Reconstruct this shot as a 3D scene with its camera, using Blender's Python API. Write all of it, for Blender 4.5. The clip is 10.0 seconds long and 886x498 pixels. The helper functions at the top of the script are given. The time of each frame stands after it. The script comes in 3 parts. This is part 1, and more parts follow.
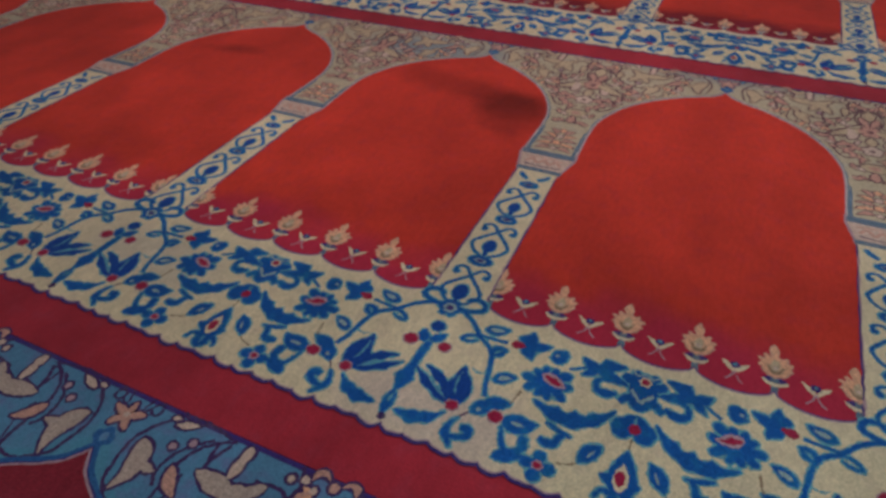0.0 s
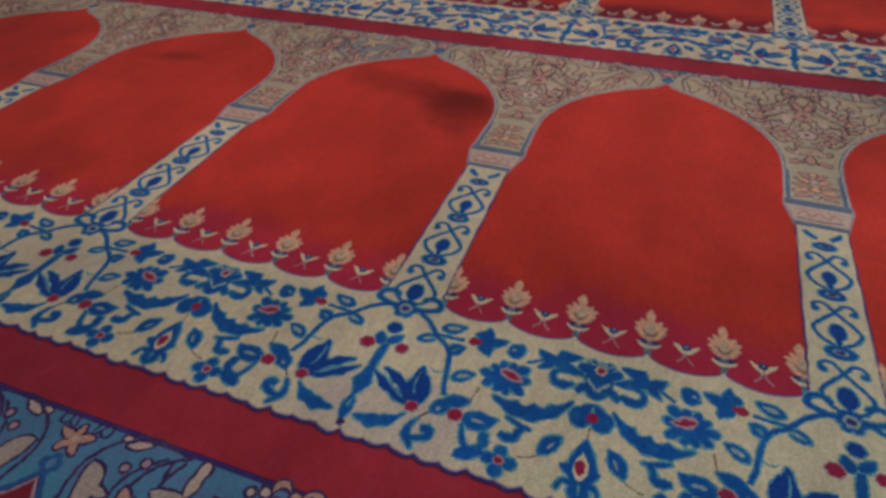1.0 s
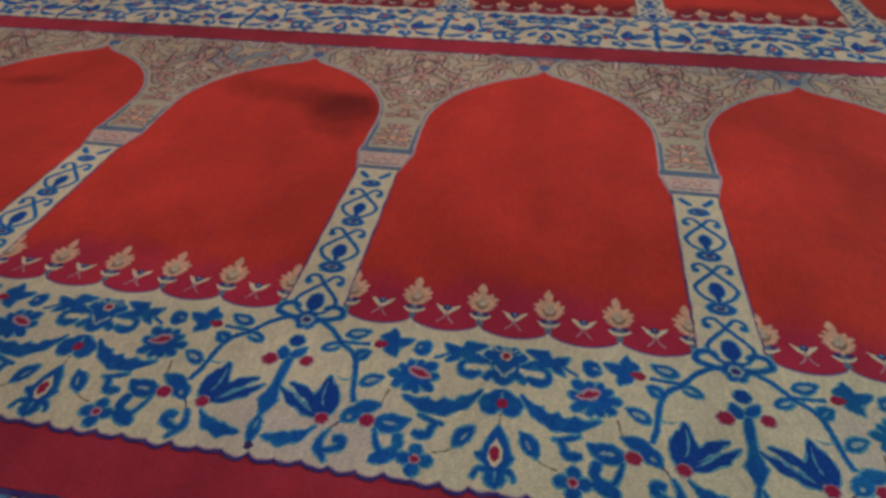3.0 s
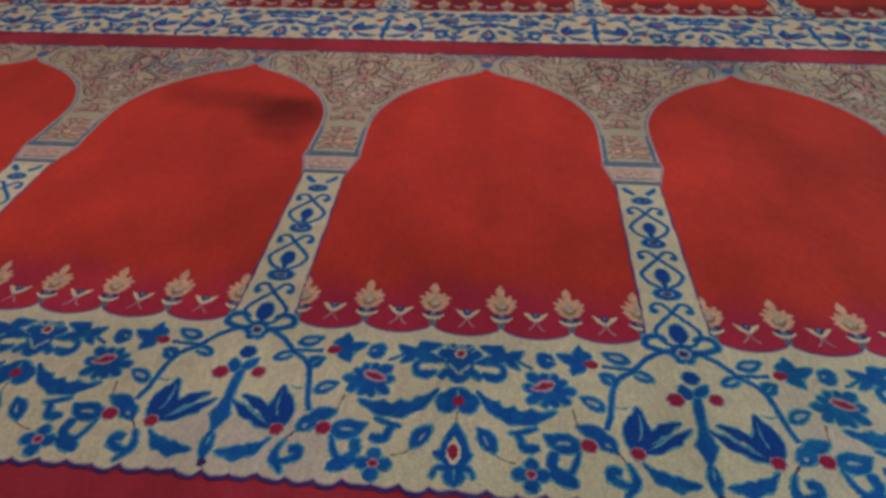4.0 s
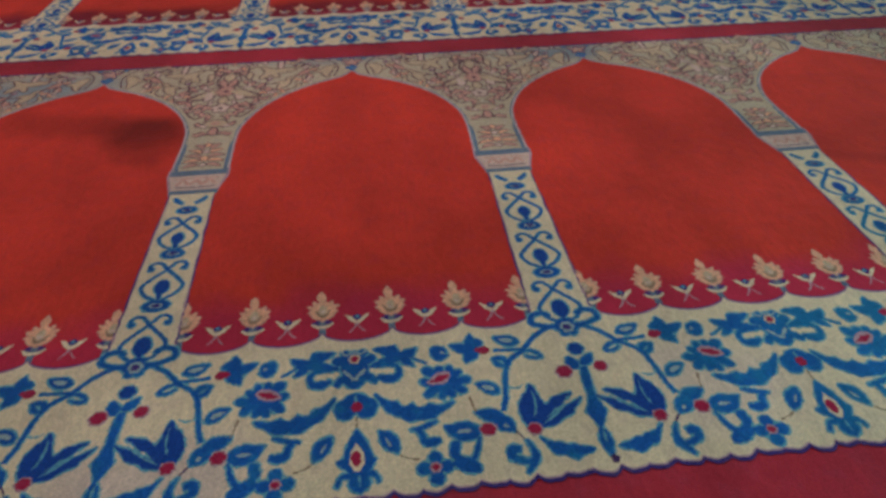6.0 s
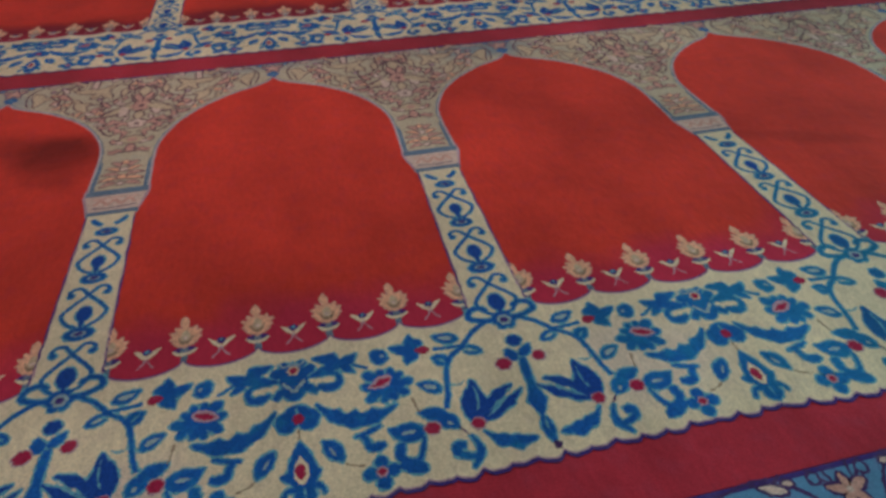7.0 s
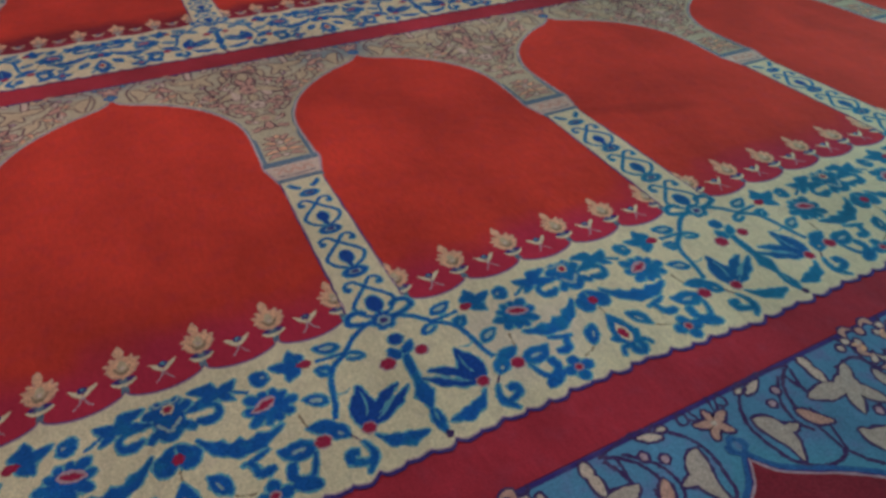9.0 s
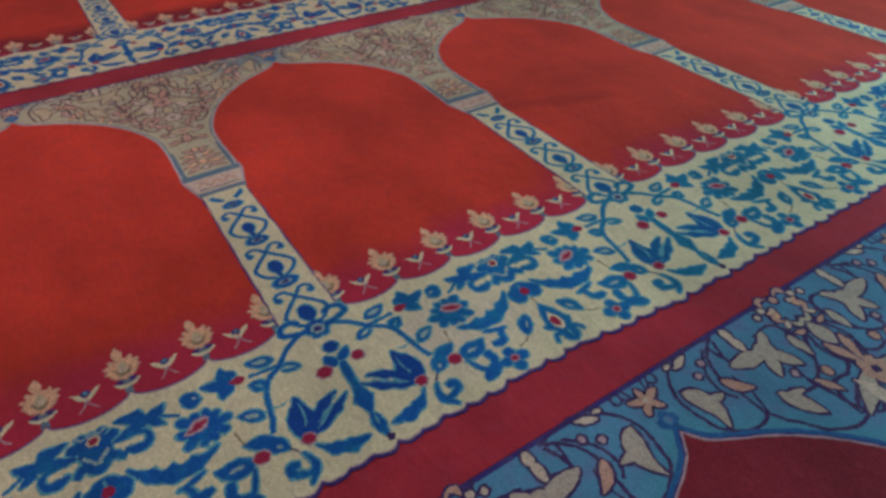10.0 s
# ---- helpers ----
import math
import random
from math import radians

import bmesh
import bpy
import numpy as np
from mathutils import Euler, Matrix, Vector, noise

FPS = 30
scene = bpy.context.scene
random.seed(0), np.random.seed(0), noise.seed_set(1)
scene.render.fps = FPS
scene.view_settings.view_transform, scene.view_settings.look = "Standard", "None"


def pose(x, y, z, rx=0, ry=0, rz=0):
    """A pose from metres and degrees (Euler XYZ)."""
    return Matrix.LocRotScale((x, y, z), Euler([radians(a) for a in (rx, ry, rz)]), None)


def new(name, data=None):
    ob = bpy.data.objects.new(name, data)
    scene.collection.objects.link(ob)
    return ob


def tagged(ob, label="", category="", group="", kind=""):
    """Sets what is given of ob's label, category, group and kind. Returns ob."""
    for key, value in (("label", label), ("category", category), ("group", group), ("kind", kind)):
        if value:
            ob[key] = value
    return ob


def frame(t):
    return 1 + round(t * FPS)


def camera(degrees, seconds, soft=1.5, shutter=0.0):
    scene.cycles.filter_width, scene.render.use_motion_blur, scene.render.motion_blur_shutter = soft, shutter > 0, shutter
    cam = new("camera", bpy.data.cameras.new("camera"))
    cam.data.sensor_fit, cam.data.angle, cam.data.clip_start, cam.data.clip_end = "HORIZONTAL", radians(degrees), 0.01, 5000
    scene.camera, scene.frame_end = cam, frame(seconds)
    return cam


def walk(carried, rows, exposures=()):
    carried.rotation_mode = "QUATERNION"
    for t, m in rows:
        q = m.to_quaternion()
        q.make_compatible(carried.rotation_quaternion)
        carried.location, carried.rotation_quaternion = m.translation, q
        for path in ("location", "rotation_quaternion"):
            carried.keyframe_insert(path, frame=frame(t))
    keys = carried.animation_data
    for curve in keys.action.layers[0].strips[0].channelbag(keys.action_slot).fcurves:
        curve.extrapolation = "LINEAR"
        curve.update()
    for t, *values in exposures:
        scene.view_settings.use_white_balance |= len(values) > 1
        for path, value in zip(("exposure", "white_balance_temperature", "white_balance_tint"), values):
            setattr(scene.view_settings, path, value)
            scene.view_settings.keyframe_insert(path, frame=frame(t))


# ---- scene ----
U = 0.56                     # width of one prayer niche, in metres; the plan below is in this unit
PITCH = 2.215                # depth of one row of niches
cam = camera(70.4, 10.0, soft=3.2)
ROWS = [  # seconds, eye in niche widths, yaw, pitch, roll
    (0.0, 0.4747, -1.0299, 1.1185, 25.63, -39.31, -1.09),
    (0.5, 0.4820, -1.0261, 1.1191, 23.34, -39.37, -1.06),
    (1.0, 0.4907, -1.0202, 1.1161, 20.92, -39.40, -1.07),
    (1.5, 0.5018, -1.0166, 1.1140, 18.33, -39.38, -1.15),
    (2.0, 0.5099, -1.0127, 1.1139, 15.59, -39.46, -1.04),
    (2.5, 0.5163, -1.0095, 1.1129, 12.89, -39.51, -0.92),
    (4.0, 0.5456, -1.0017, 1.1096, 5.44, -39.59, -0.80),
    (4.5, 0.5532, -1.0015, 1.1097, 2.59, -39.61, -0.69),
    (5.0, 0.5636, -1.0017, 1.1088, -0.17, -39.58, -0.64),
    (5.5, 0.5751, -1.0019, 1.1106, -3.27, -39.66, -0.55),
    (7.0, 0.6114, -1.0061, 1.1128, -13.35, -39.78, -0.42),
    (7.5, 0.6228, -1.0071, 1.1109, -16.67, -39.77, -0.36),
    (8.0, 0.6367, -1.0121, 1.1121, -19.74, -39.80, -0.38),
    (8.5, 0.6493, -1.0153, 1.1098, -23.04, -39.80, -0.29),
    (9.0, 0.6599, -1.0215, 1.1094, -26.25, -39.75, -0.23),
    (9.5, 0.6710, -1.0256, 1.1066, -29.79, -39.73, -0.15),
    (10.0, 0.6799, -1.0347, 1.1073, -33.40, -39.62, 0.13),
]
walk(cam, [(t, pose(U * x, U * y, U * z, 0, 0, yaw) @ pose(0, 0, 0, 90 + pitch, 0, 0) @ pose(0, 0, 0, 0, 0, roll))
           for t, x, y, z, yaw, pitch, roll in ROWS])

# ---- light ----
world = bpy.data.worlds.new("world")
scene.world = world
world.use_nodes = True
sky = world.node_tree.nodes.new("ShaderNodeTexSky")
sky.sky_type, sky.sun_disc, sky.sun_elevation, sky.sun_rotation = "NISHITA", False, radians(35), radians(200)
world.node_tree.links.new(sky.outputs[0], world.node_tree.nodes["Background"].inputs[0])
world.node_tree.nodes["Background"].inputs[1].default_value = 0.1


def area_lamp(name, m, size_x, size_y, watts, colour):
    data = bpy.data.lights.new(name, "AREA")
    data.shape, data.size, data.size_y, data.energy, data.color = "RECTANGLE", size_x, size_y, watts, colour
    new(name, data).matrix_world = m


# added, unseen: low warm strip over the row, cool light in an east opening
area_lamp("warm_strip_light", pose(-0.08, 1.6 * U, 2.0), 3.0, 0.3, 23.2, (1.0, 0.83, 0.92))
area_lamp("cool_east_light", pose(3.15, -0.6, 0.95, 0, 80, 0), 1.3, 1.2, 40.0, (0.38, 0.86, 1.0))
scene.view_settings.exposure = -0.07


# ---- materials ----
def link(nt, a, b):
    nt.links.new(a, b)


def pile(name, colour, grain=0.30, fade=0.16, rough=0.95, worn=(0.5, 0.42, 0.33), wear=0.10, stains_and_strips=(), dyes=()):
    """Wool pile: tufts as fine relief, shading by brushing, slow fading, stained or darker marks at (x, y, length,
    width, degrees, depth) and uneven dye at (x, y, length, width, colour, strength) in metres."""
    m = bpy.data.materials.new(name)
    m.use_nodes = True
    nt = m.node_tree
    n = nt.nodes
    bsdf = n["Principled BSDF"]
    bsdf.inputs["Roughness"].default_value = rough
    bsdf.inputs["Specular IOR Level"].default_value = 0.08
    bsdf.inputs["Sheen Weight"].default_value = 0.06
    bsdf.inputs["Sheen Roughness"].default_value = 0.6
    geo = n.new("ShaderNodeNewGeometry")

    def noise_at(scale, detail=3.0, stretch=(1, 1, 1)):
        mp = n.new("ShaderNodeMapping")
        mp.inputs["Scale"].default_value = stretch
        link(nt, geo.outputs["Position"], mp.inputs["Vector"])
        t = n.new("ShaderNodeTexNoise")
        t.inputs["Scale"].default_value, t.inputs["Detail"].default_value = scale, detail
        link(nt, mp.outputs[0], t.inputs["Vector"])
        return t.outputs["Fac"]

    def span(fac, lo, hi, a=0.3, b=0.7):
        r = n.new("ShaderNodeMapRange")
        r.inputs[1].default_value, r.inputs[2].default_value, r.inputs[3].default_value, r.inputs[4].default_value = a, b, lo, hi
        link(nt, fac, r.inputs[0])
        return r.outputs[0]

    def times(a, b):
        r = n.new("ShaderNodeMath")
        r.operation = "MULTIPLY"
        link(nt, a, r.inputs[0])
        link(nt, b, r.inputs[1])
        return r.outputs[0]

    tuft = noise_at(420, 2)
    rows = noise_at(150, 2, (1.0, 0.35, 1.0))
    brush = noise_at(9, 4, (1.0, 0.6, 1.0))
    slow = noise_at(1.7, 3)
    value = times(times(span(tuft, 1 - grain, 1 + grain), span(rows, 0.93, 1.07)), times(span(brush, 1 - fade * 0.6, 1 + fade * 0.6), span(slow, 1 - fade, 1 + fade)))
    def patch(x, y, length, width, turn):
        mp = n.new("ShaderNodeMapping")
        mp.vector_type = "TEXTURE"
        mp.inputs["Location"].default_value = (x, y, 0)
        mp.inputs["Rotation"].default_value = (0, 0, radians(turn))
        mp.inputs["Scale"].default_value = (length, width, 1)
        link(nt, geo.outputs["Position"], mp.inputs["Vector"])
        d = n.new("ShaderNodeVectorMath")
        d.operation = "LENGTH"
        link(nt, mp.outputs[0], d.inputs[0])
        ragged = n.new("ShaderNodeMath")
        ragged.operation = "ADD"
        link(nt, d.outputs["Value"], ragged.inputs[0])
        link(nt, span(noise_at(7, 3), -0.35, 0.35), ragged.inputs[1])
        return ragged.outputs[0]

    for x, y, length, width, turn, depth in stains_and_strips:
        value = times(value, span(patch(x, y, length, width, turn), depth, 1.0, 0.35, 1.1))
    mix = n.new("ShaderNodeMix")
    mix.data_type = "RGBA"
    mix.inputs[6].default_value, mix.inputs[7].default_value = (*colour, 1), (*worn, 1)
    link(nt, span(noise_at(38, 4), 0.0, wear, 0.5, 0.8), mix.inputs[0])
    for x, y, length, width, dye, strength in dyes:
        over = n.new("ShaderNodeMix")
        over.data_type = "RGBA"
        over.inputs[7].default_value = (*dye, 1)
        link(nt, mix.outputs[2], over.inputs[6])
        link(nt, span(patch(x, y, length, width, 0), strength, 0.0, 0.4, 1.15), over.inputs[0])
        mix = over
    tone = n.new("ShaderNodeMix")
    tone.data_type, tone.blend_type = "RGBA", "MULTIPLY"
    tone.inputs[0].default_value = 1.0
    link(nt, mix.outputs[2], tone.inputs[6])
    grey = n.new("ShaderNodeCombineColor")
    for i in range(3):
        link(nt, value, grey.inputs[i])
    link(nt, grey.outputs[0], tone.inputs[7])
    link(nt, tone.outputs[2], bsdf.inputs["Base Color"])
    bump = n.new("ShaderNodeBump")
    bump.inputs["Strength"].default_value, bump.inputs["Distance"].default_value = 0.55, 0.0012
    link(nt, tuft, bump.inputs["Height"])
    slope = n.new("ShaderNodeBump")
    slope.inputs["Strength"].default_value, slope.inputs["Distance"].default_value = 0.35, 0.006
    link(nt, noise_at(26, 3), slope.inputs["Height"])
    link(nt, bump.outputs[0], slope.inputs["Normal"])
    link(nt, slope.outputs[0], bsdf.inputs["Normal"])
    return m


def plaster(name, colour, scale=6.0):
    m = bpy.data.materials.new(name)
    m.use_nodes = True
    nt = m.node_tree
    bsdf = nt.nodes["Principled BSDF"]
    bsdf.inputs["Roughness"].default_value = 0.85
    t = nt.nodes.new("ShaderNodeTexNoise")
    t.inputs["Scale"].default_value, t.inputs["Detail"].default_value = scale, 6.0
    ramp = nt.nodes.new("ShaderNodeValToRGB")
    ramp.color_ramp.elements[0].color = (*[c * 0.9 for c in colour], 1)
    ramp.color_ramp.elements[1].color = (*colour, 1)
    geo = nt.nodes.new("ShaderNodeNewGeometry")
    link(nt, geo.outputs["Position"], t.inputs["Vector"])
    link(nt, t.outputs["Fac"], ramp.inputs[0])
    link(nt, ramp.outputs[0], bsdf.inputs["Base Color"])
    b = nt.nodes.new("ShaderNodeBump")
    b.inputs["Strength"].default_value = 0.15
    link(nt, t.outputs["Fac"], b.inputs["Height"])
    link(nt, b.outputs[0], bsdf.inputs["Normal"])
    return m


# stain marks, plus two long strips that darken the tulip ends of the niches
STAINS_AND_STRIPS = ((-0.22 * U, 1.06 * U, 0.21 * U, 0.19 * U, -28, 0.50), (-0.50 * U, 1.19 * U, 0.42 * U, 0.11 * U, -14, 0.70),
          (0.5 * U, 2.33 * U, 4.2 * U, 0.15 * U, 0, 0.45), (0.5 * U, 0.13 * U, 4.5 * U, 0.26 * U, 0, 0.90),
          (-1.62 * U, 1.14 * U, 0.17 * U, 0.07 * U, 8, 0.6), (2.3 * U, 0.58 * U, 0.26 * U, 0.05 * U, -20, 0.8))
DYES = tuple((0.5 * U, (0.04 + row * PITCH) * U, 5.0 * U, 0.17 * U, (0.52, 0.026, 0.068), 0.85) for row in (0, 1))
MAT = {
    "red": pile("red_wool", (0.635, 0.043, 0.022), grain=0.08, fade=0.24, worn=(0.50, 0.036, 0.055), wear=0.4, stains_and_strips=STAINS_AND_STRIPS, dyes=DYES),
    "band": pile("crimson_wool", (0.41, 0.027, 0.041), grain=0.15, fade=0.32, worn=(0.36, 0.05, 0.08), wear=0.4),
    # red of the near row's niches, with the shade there put into its colour
    "shaded_red": pile("shaded_red_wool", (0.24, 0.018, 0.030), grain=0.2, fade=0.28, worn=(0.32, 0.04, 0.06), wear=0.3),
    "crimson": pile("cherry_wool", (0.36, 0.016, 0.055), wear=0.05),
    "cream": pile("cream_wool", (0.75, 0.605, 0.37), grain=0.16, fade=0.17, worn=(0.55, 0.41, 0.30), wear=0.5,
                  dyes=((0.12 * U, -0.30 * U, 0.26 * U, 0.12 * U, (0.62, 0.47, 0.38), 0.7), (1.30 * U, -0.22 * U, 0.22 * U, 0.16 * U, (0.64, 0.49, 0.38), 0.6),
                        (-0.85 * U, -0.15 * U, 0.3 * U, 0.12 * U, (0.60, 0.50, 0.37), 0.6))),
    "blue": pile("blue_wool", (0.009, 0.092, 0.32), fade=0.30, wear=0.8, worn=(0.015, 0.19, 0.33),
                 dyes=((2.5 * U, -0.12 * U, 1.25 * U, 0.75 * U, (0.010, 0.165, 0.28), 0.9),)),
    "navy": pile("navy_wool", (0.010, 0.058, 0.27), wear=0.12, worn=(0.05, 0.14, 0.3),
                 dyes=((2.6 * U, -0.12 * U, 1.1 * U, 0.7 * U, (0.010, 0.125, 0.27), 0.85),)),
    "teal": pile("teal_wool", (0.12, 0.345, 0.40), wear=0.15),
    "lagoon": pile("lagoon_wool", (0.095, 0.258, 0.372), grain=0.2, fade=0.24, worn=(0.15, 0.19, 0.34), wear=0.6),
    "shell": pile("shell_wool", (0.50, 0.37, 0.29), worn=(0.42, 0.33, 0.29), wear=0.5),
    "cobalt": pile("cobalt_wool", (0.03, 0.11, 0.28), wear=0.4, worn=(0.06, 0.2, 0.32)),
    "mauve": pile("mauve_wool", (0.14, 0.060, 0.072), wear=0.4, worn=(0.27, 0.13, 0.12)),
    "fawn": pile("fawn_wool", (0.56, 0.41, 0.25), wear=0.4, worn=(0.52, 0.31, 0.20)),
    "mist": pile("pale_teal_wool", (0.30, 0.40, 0.38), wear=0.2),
    "aqua": pile("aqua_wool", (0.09, 0.27, 0.37), grain=0.2, worn=(0.12, 0.24, 0.34), wear=0.5),
    "purple": pile("purple_wool", (0.055, 0.03, 0.16), wear=0.1),
    "plum": pile("plum_wool", (0.065, 0.030, 0.105), wear=0.1),
    "lilac": pile("lilac_wool", (0.45, 0.28, 0.30), wear=0.1),
    "sky": pile("sky_blue_wool", (0.10, 0.245, 0.37), grain=0.2, fade=0.24, worn=(0.17, 0.17, 0.34), wear=0.9),
    "sage": pile("sage_grey_wool", (0.52, 0.415, 0.265), grain=0.22, worn=(0.42, 0.40, 0.34), wear=0.5,
                 dyes=((1.42 * U, 1.61 * U, 0.26 * U, 0.10 * U, (0.17, 0.24, 0.27), 0.75), (-0.75 * U, 1.52 * U, 0.36 * U, 0.16 * U, (0.19, 0.27, 0.31), 0.7),
                       (0.5 * U, 1.66 * U, 0.4 * U, 0.05 * U, (0.26, 0.29, 0.29), 0.5))),
    "slate": pile("slate_blue_wool", (0.13, 0.18, 0.23), wear=0.2),
    "stone": pile("stone_wool", (0.58, 0.51, 0.42), wear=0.2),
    "pink": pile("pink_beige_wool", (0.64, 0.45, 0.34), wear=0.15),
    "salmon": pile("salmon_wool", (0.58, 0.30, 0.22), wear=0.1),
    "petal": pile("pale_apricot_wool", (0.78, 0.40, 0.23), wear=0.15),
    "beige": pile("beige_wool", (0.53, 0.41, 0.29), worn=(0.42, 0.38, 0.30), wear=0.5),
    "olive": pile("olive_brown_wool", (0.30, 0.20, 0.12), wear=0.1),
}
PLASTER = plaster("white_plaster", (0.72, 0.70, 0.66))
BOARD = plaster("grey_screed", (0.35, 0.33, 0.30), 12.0)


# ---- outlines, in niche widths ----
class ClosedLine(list):
    kind = "fan"


def Outline(points, kind):
    """A closed line and how its face is cut: "strip" pairs its two long sides, "fan" runs from its middle."""
    made_line = ClosedLine(points)
    made_line.kind = kind
    return made_line


def ellipse(cx, cy, a, b, turn=0.0, n=28):
    c, s = math.cos(radians(turn)), math.sin(radians(turn))
    return Outline([(cx + a * math.cos(w) * c - b * math.sin(w) * s, cy + a * math.cos(w) * s + b * math.sin(w) * c)
                    for w in (2 * math.pi * i / n for i in range(n))], "fan")


def rosette(cx, cy, r, lobes, depth=0.3, turn=0.0, squash=1.0, n=48):
    out = []
    for i in range(n):
        w = 2 * math.pi * i / n
        d = r * (1 - depth + depth * abs(math.cos(lobes * w / 2)) ** 0.7)
        out.append((cx + d * math.cos(w + radians(turn)), cy + squash * d * math.sin(w + radians(turn))))
    return Outline(out, "fan")


def spline(points, steps=10):
    p = [Vector((*q[:2], 0)) for q in points]
    p = [2 * p[0] - p[1], *p, 2 * p[-1] - p[-2]]
    out = []
    for i in range(1, len(p) - 2):
        for j in range(steps):
            t = j / steps
            a, b, c, d = p[i - 1:i + 3]
            out.append(0.5 * (2 * b + (c - a) * t + (2 * a - 5 * b + 4 * c - d) * t * t + (3 * b - a - 3 * c + d) * t ** 3))
    return out + [p[-2]]


def stroke(points, widths, steps=8):
    """A ribbon along a smooth line; widths: one number, or one at each point."""
    line = spline(points, steps)
    if isinstance(widths, (int, float)):
        widths = [widths] * len(points)
    left, right = [], []
    for i, q in enumerate(line):
        d = (line[min(i + 1, len(line) - 1)] - line[max(i - 1, 0)]).normalized()
        f = i / (len(line) - 1) * (len(widths) - 1)
        k = min(int(f), len(widths) - 2)
        w = (widths[k] + (widths[k + 1] - widths[k]) * (f - k)) / 2
        left.append((q.x - d.y * w, q.y + d.x * w))
        right.append((q.x + d.y * w, q.y - d.x * w))
    return Outline(left + right[::-1], "strip")


def leaf(x0, y0, x1, y1, width, bend=0.0, teeth=0, full=0.42, steps=16):
    """A leaf from its stalk to its tip; bend bows the midrib to its left, teeth notch the left edge."""
    a, b = Vector((x0, y0)), Vector((x1, y1))
    d = b - a
    side = Vector((-d.y, d.x))
    left, right = [], []
    for i in range(steps + 1):
        t = i / steps
        q = a + d * t + side * (bend * 4 * t * (1 - t))
        tang = (d + side * (bend * 4 * (1 - 2 * t))).normalized()
        nrm = Vector((-tang.y, tang.x))
        e = math.log(0.5) / math.log(full)
        w = width / 2 * max(0.04, math.sin(math.pi * t ** e)) ** 0.85
        notch = 1 - 0.5 * abs(math.sin(math.pi * t * teeth)) if teeth else 1.0
        left.append(q + nrm * w * notch)
        right.append(q - nrm * w * (0.5 + 0.5 * notch))
    return Outline([(p.x, p.y) for p in left + right[::-1]], "strip")


def grown(pts, by):
    """The outline moved outwards by that much."""
    n = len(pts)
    area = sum(pts[i][0] * pts[(i + 1) % n][1] - pts[(i + 1) % n][0] * pts[i][1] for i in range(n))
    s = by if area > 0 else -by
    out = []
    for i in range(n):
        a, b, c = pts[i - 1], pts[i], pts[(i + 1) % n]
        e1, e2 = Vector((b[0] - a[0], b[1] - a[1])), Vector((c[0] - b[0], c[1] - b[1]))
        if e1.length < 1e-7 or e2.length < 1e-7:
            out.append(b)
            continue
        m = (Vector((e1.y, -e1.x)).normalized() + Vector((e2.y, -e2.x)).normalized())
        if m.length > 1e-4:
            m.normalize()
        out.append((b[0] + m.x * s, b[1] + m.y * s))
    return Outline(out, pts.kind)


def knotted(pts, rng, size=0.009, rag=0.0019):
    """The outline cut into knots of the weave, each a little off the line."""
    out = []
    n = len(pts)
    for i in range(n):
        a, b = Vector(pts[i]), Vector(pts[(i + 1) % n])
        parts = 1 if pts.kind == "strip" else max(1, round((b - a).length / size))
        for j in range(parts):
            q = a.lerp(b, j / parts)
            out.append((q.x + rng.uniform(-rag, rag), q.y + rng.uniform(-rag, rag)))
    return Outline(out, pts.kind)


# ---- building ----
STEP = 0.0002                # height of one layer of the woven pattern, in metres


def prism(verts, faces, mats, pts, z0, z1, slot):
    base, n = len(verts), len(pts)
    area = sum(pts[i][0] * pts[(i + 1) % n][1] - pts[(i + 1) % n][0] * pts[i][1] for i in range(n))
    kind = pts.kind
    if area < 0:
        pts = pts[::-1]
    rise = [2e-7 * min(i, n - 1 - i) if kind == "strip" else 0.0 for i in range(n)]
    verts += [(x * U, y * U, z1 + h) for (x, y), h in zip(pts, rise)] + [(x * U, y * U, z0) for x, y in pts]
    if kind == "strip":
        top = [(base + i, base + i + 1, base + n - 2 - i, base + n - 1 - i) if i + 1 != n - 2 - i else (base + i, base + i + 1, base + n - 1 - i) for i in range((n - 1) // 2)]
    else:
        verts.append((sum(p[0] for p in pts) / n * U, sum(p[1] for p in pts) / n * U, z1))
        top = [(base + i, base + (i + 1) % n, base + 2 * n) for i in range(n)]
    faces += top
    mats += [slot] * len(top)
    for i in range(n):
        j = (i + 1) % n
        faces.append((base + i, base + n + i, base + n + j, base + j))
        mats.append(slot)


def woven(name, layers, rng, rag=0.0019):
    """A mesh of flat-topped raised shapes; layers: (outline, material, level). Returns the mesh and its centre."""
    xs = [p[0] for pts, _, _ in layers for p in pts]
    ys = [p[1] for pts, _, _ in layers for p in pts]
    cx, cy = (min(xs) + max(xs)) / 2, (min(ys) + max(ys)) / 2
    low = min(level for _, _, level in layers)
    used = []
    verts, faces, mats = [], [], []
    lift = rng.uniform(0, 0.3)
    for order, (pts, mat, level) in enumerate(layers):
        level += (0.03 * order if len(layers) < 40 else 0.05 * (order % 8)) + lift
        if mat not in used:
            used.append(mat)
        pts = Outline([(x - cx, y - cy) for x, y in knotted(pts, rng, rag=rag)], pts.kind)
        prism(verts, faces, mats, pts, -1.2 * STEP, (level - low) * STEP, used.index(mat))
    me = bpy.data.meshes.new(name)
    me.from_pydata(verts, [], faces)
    for mat in used:
        me.materials.append(MAT[mat])
    me.polygons.foreach_set("material_index", mats)
    me.update()
    return me, (cx, cy, low)


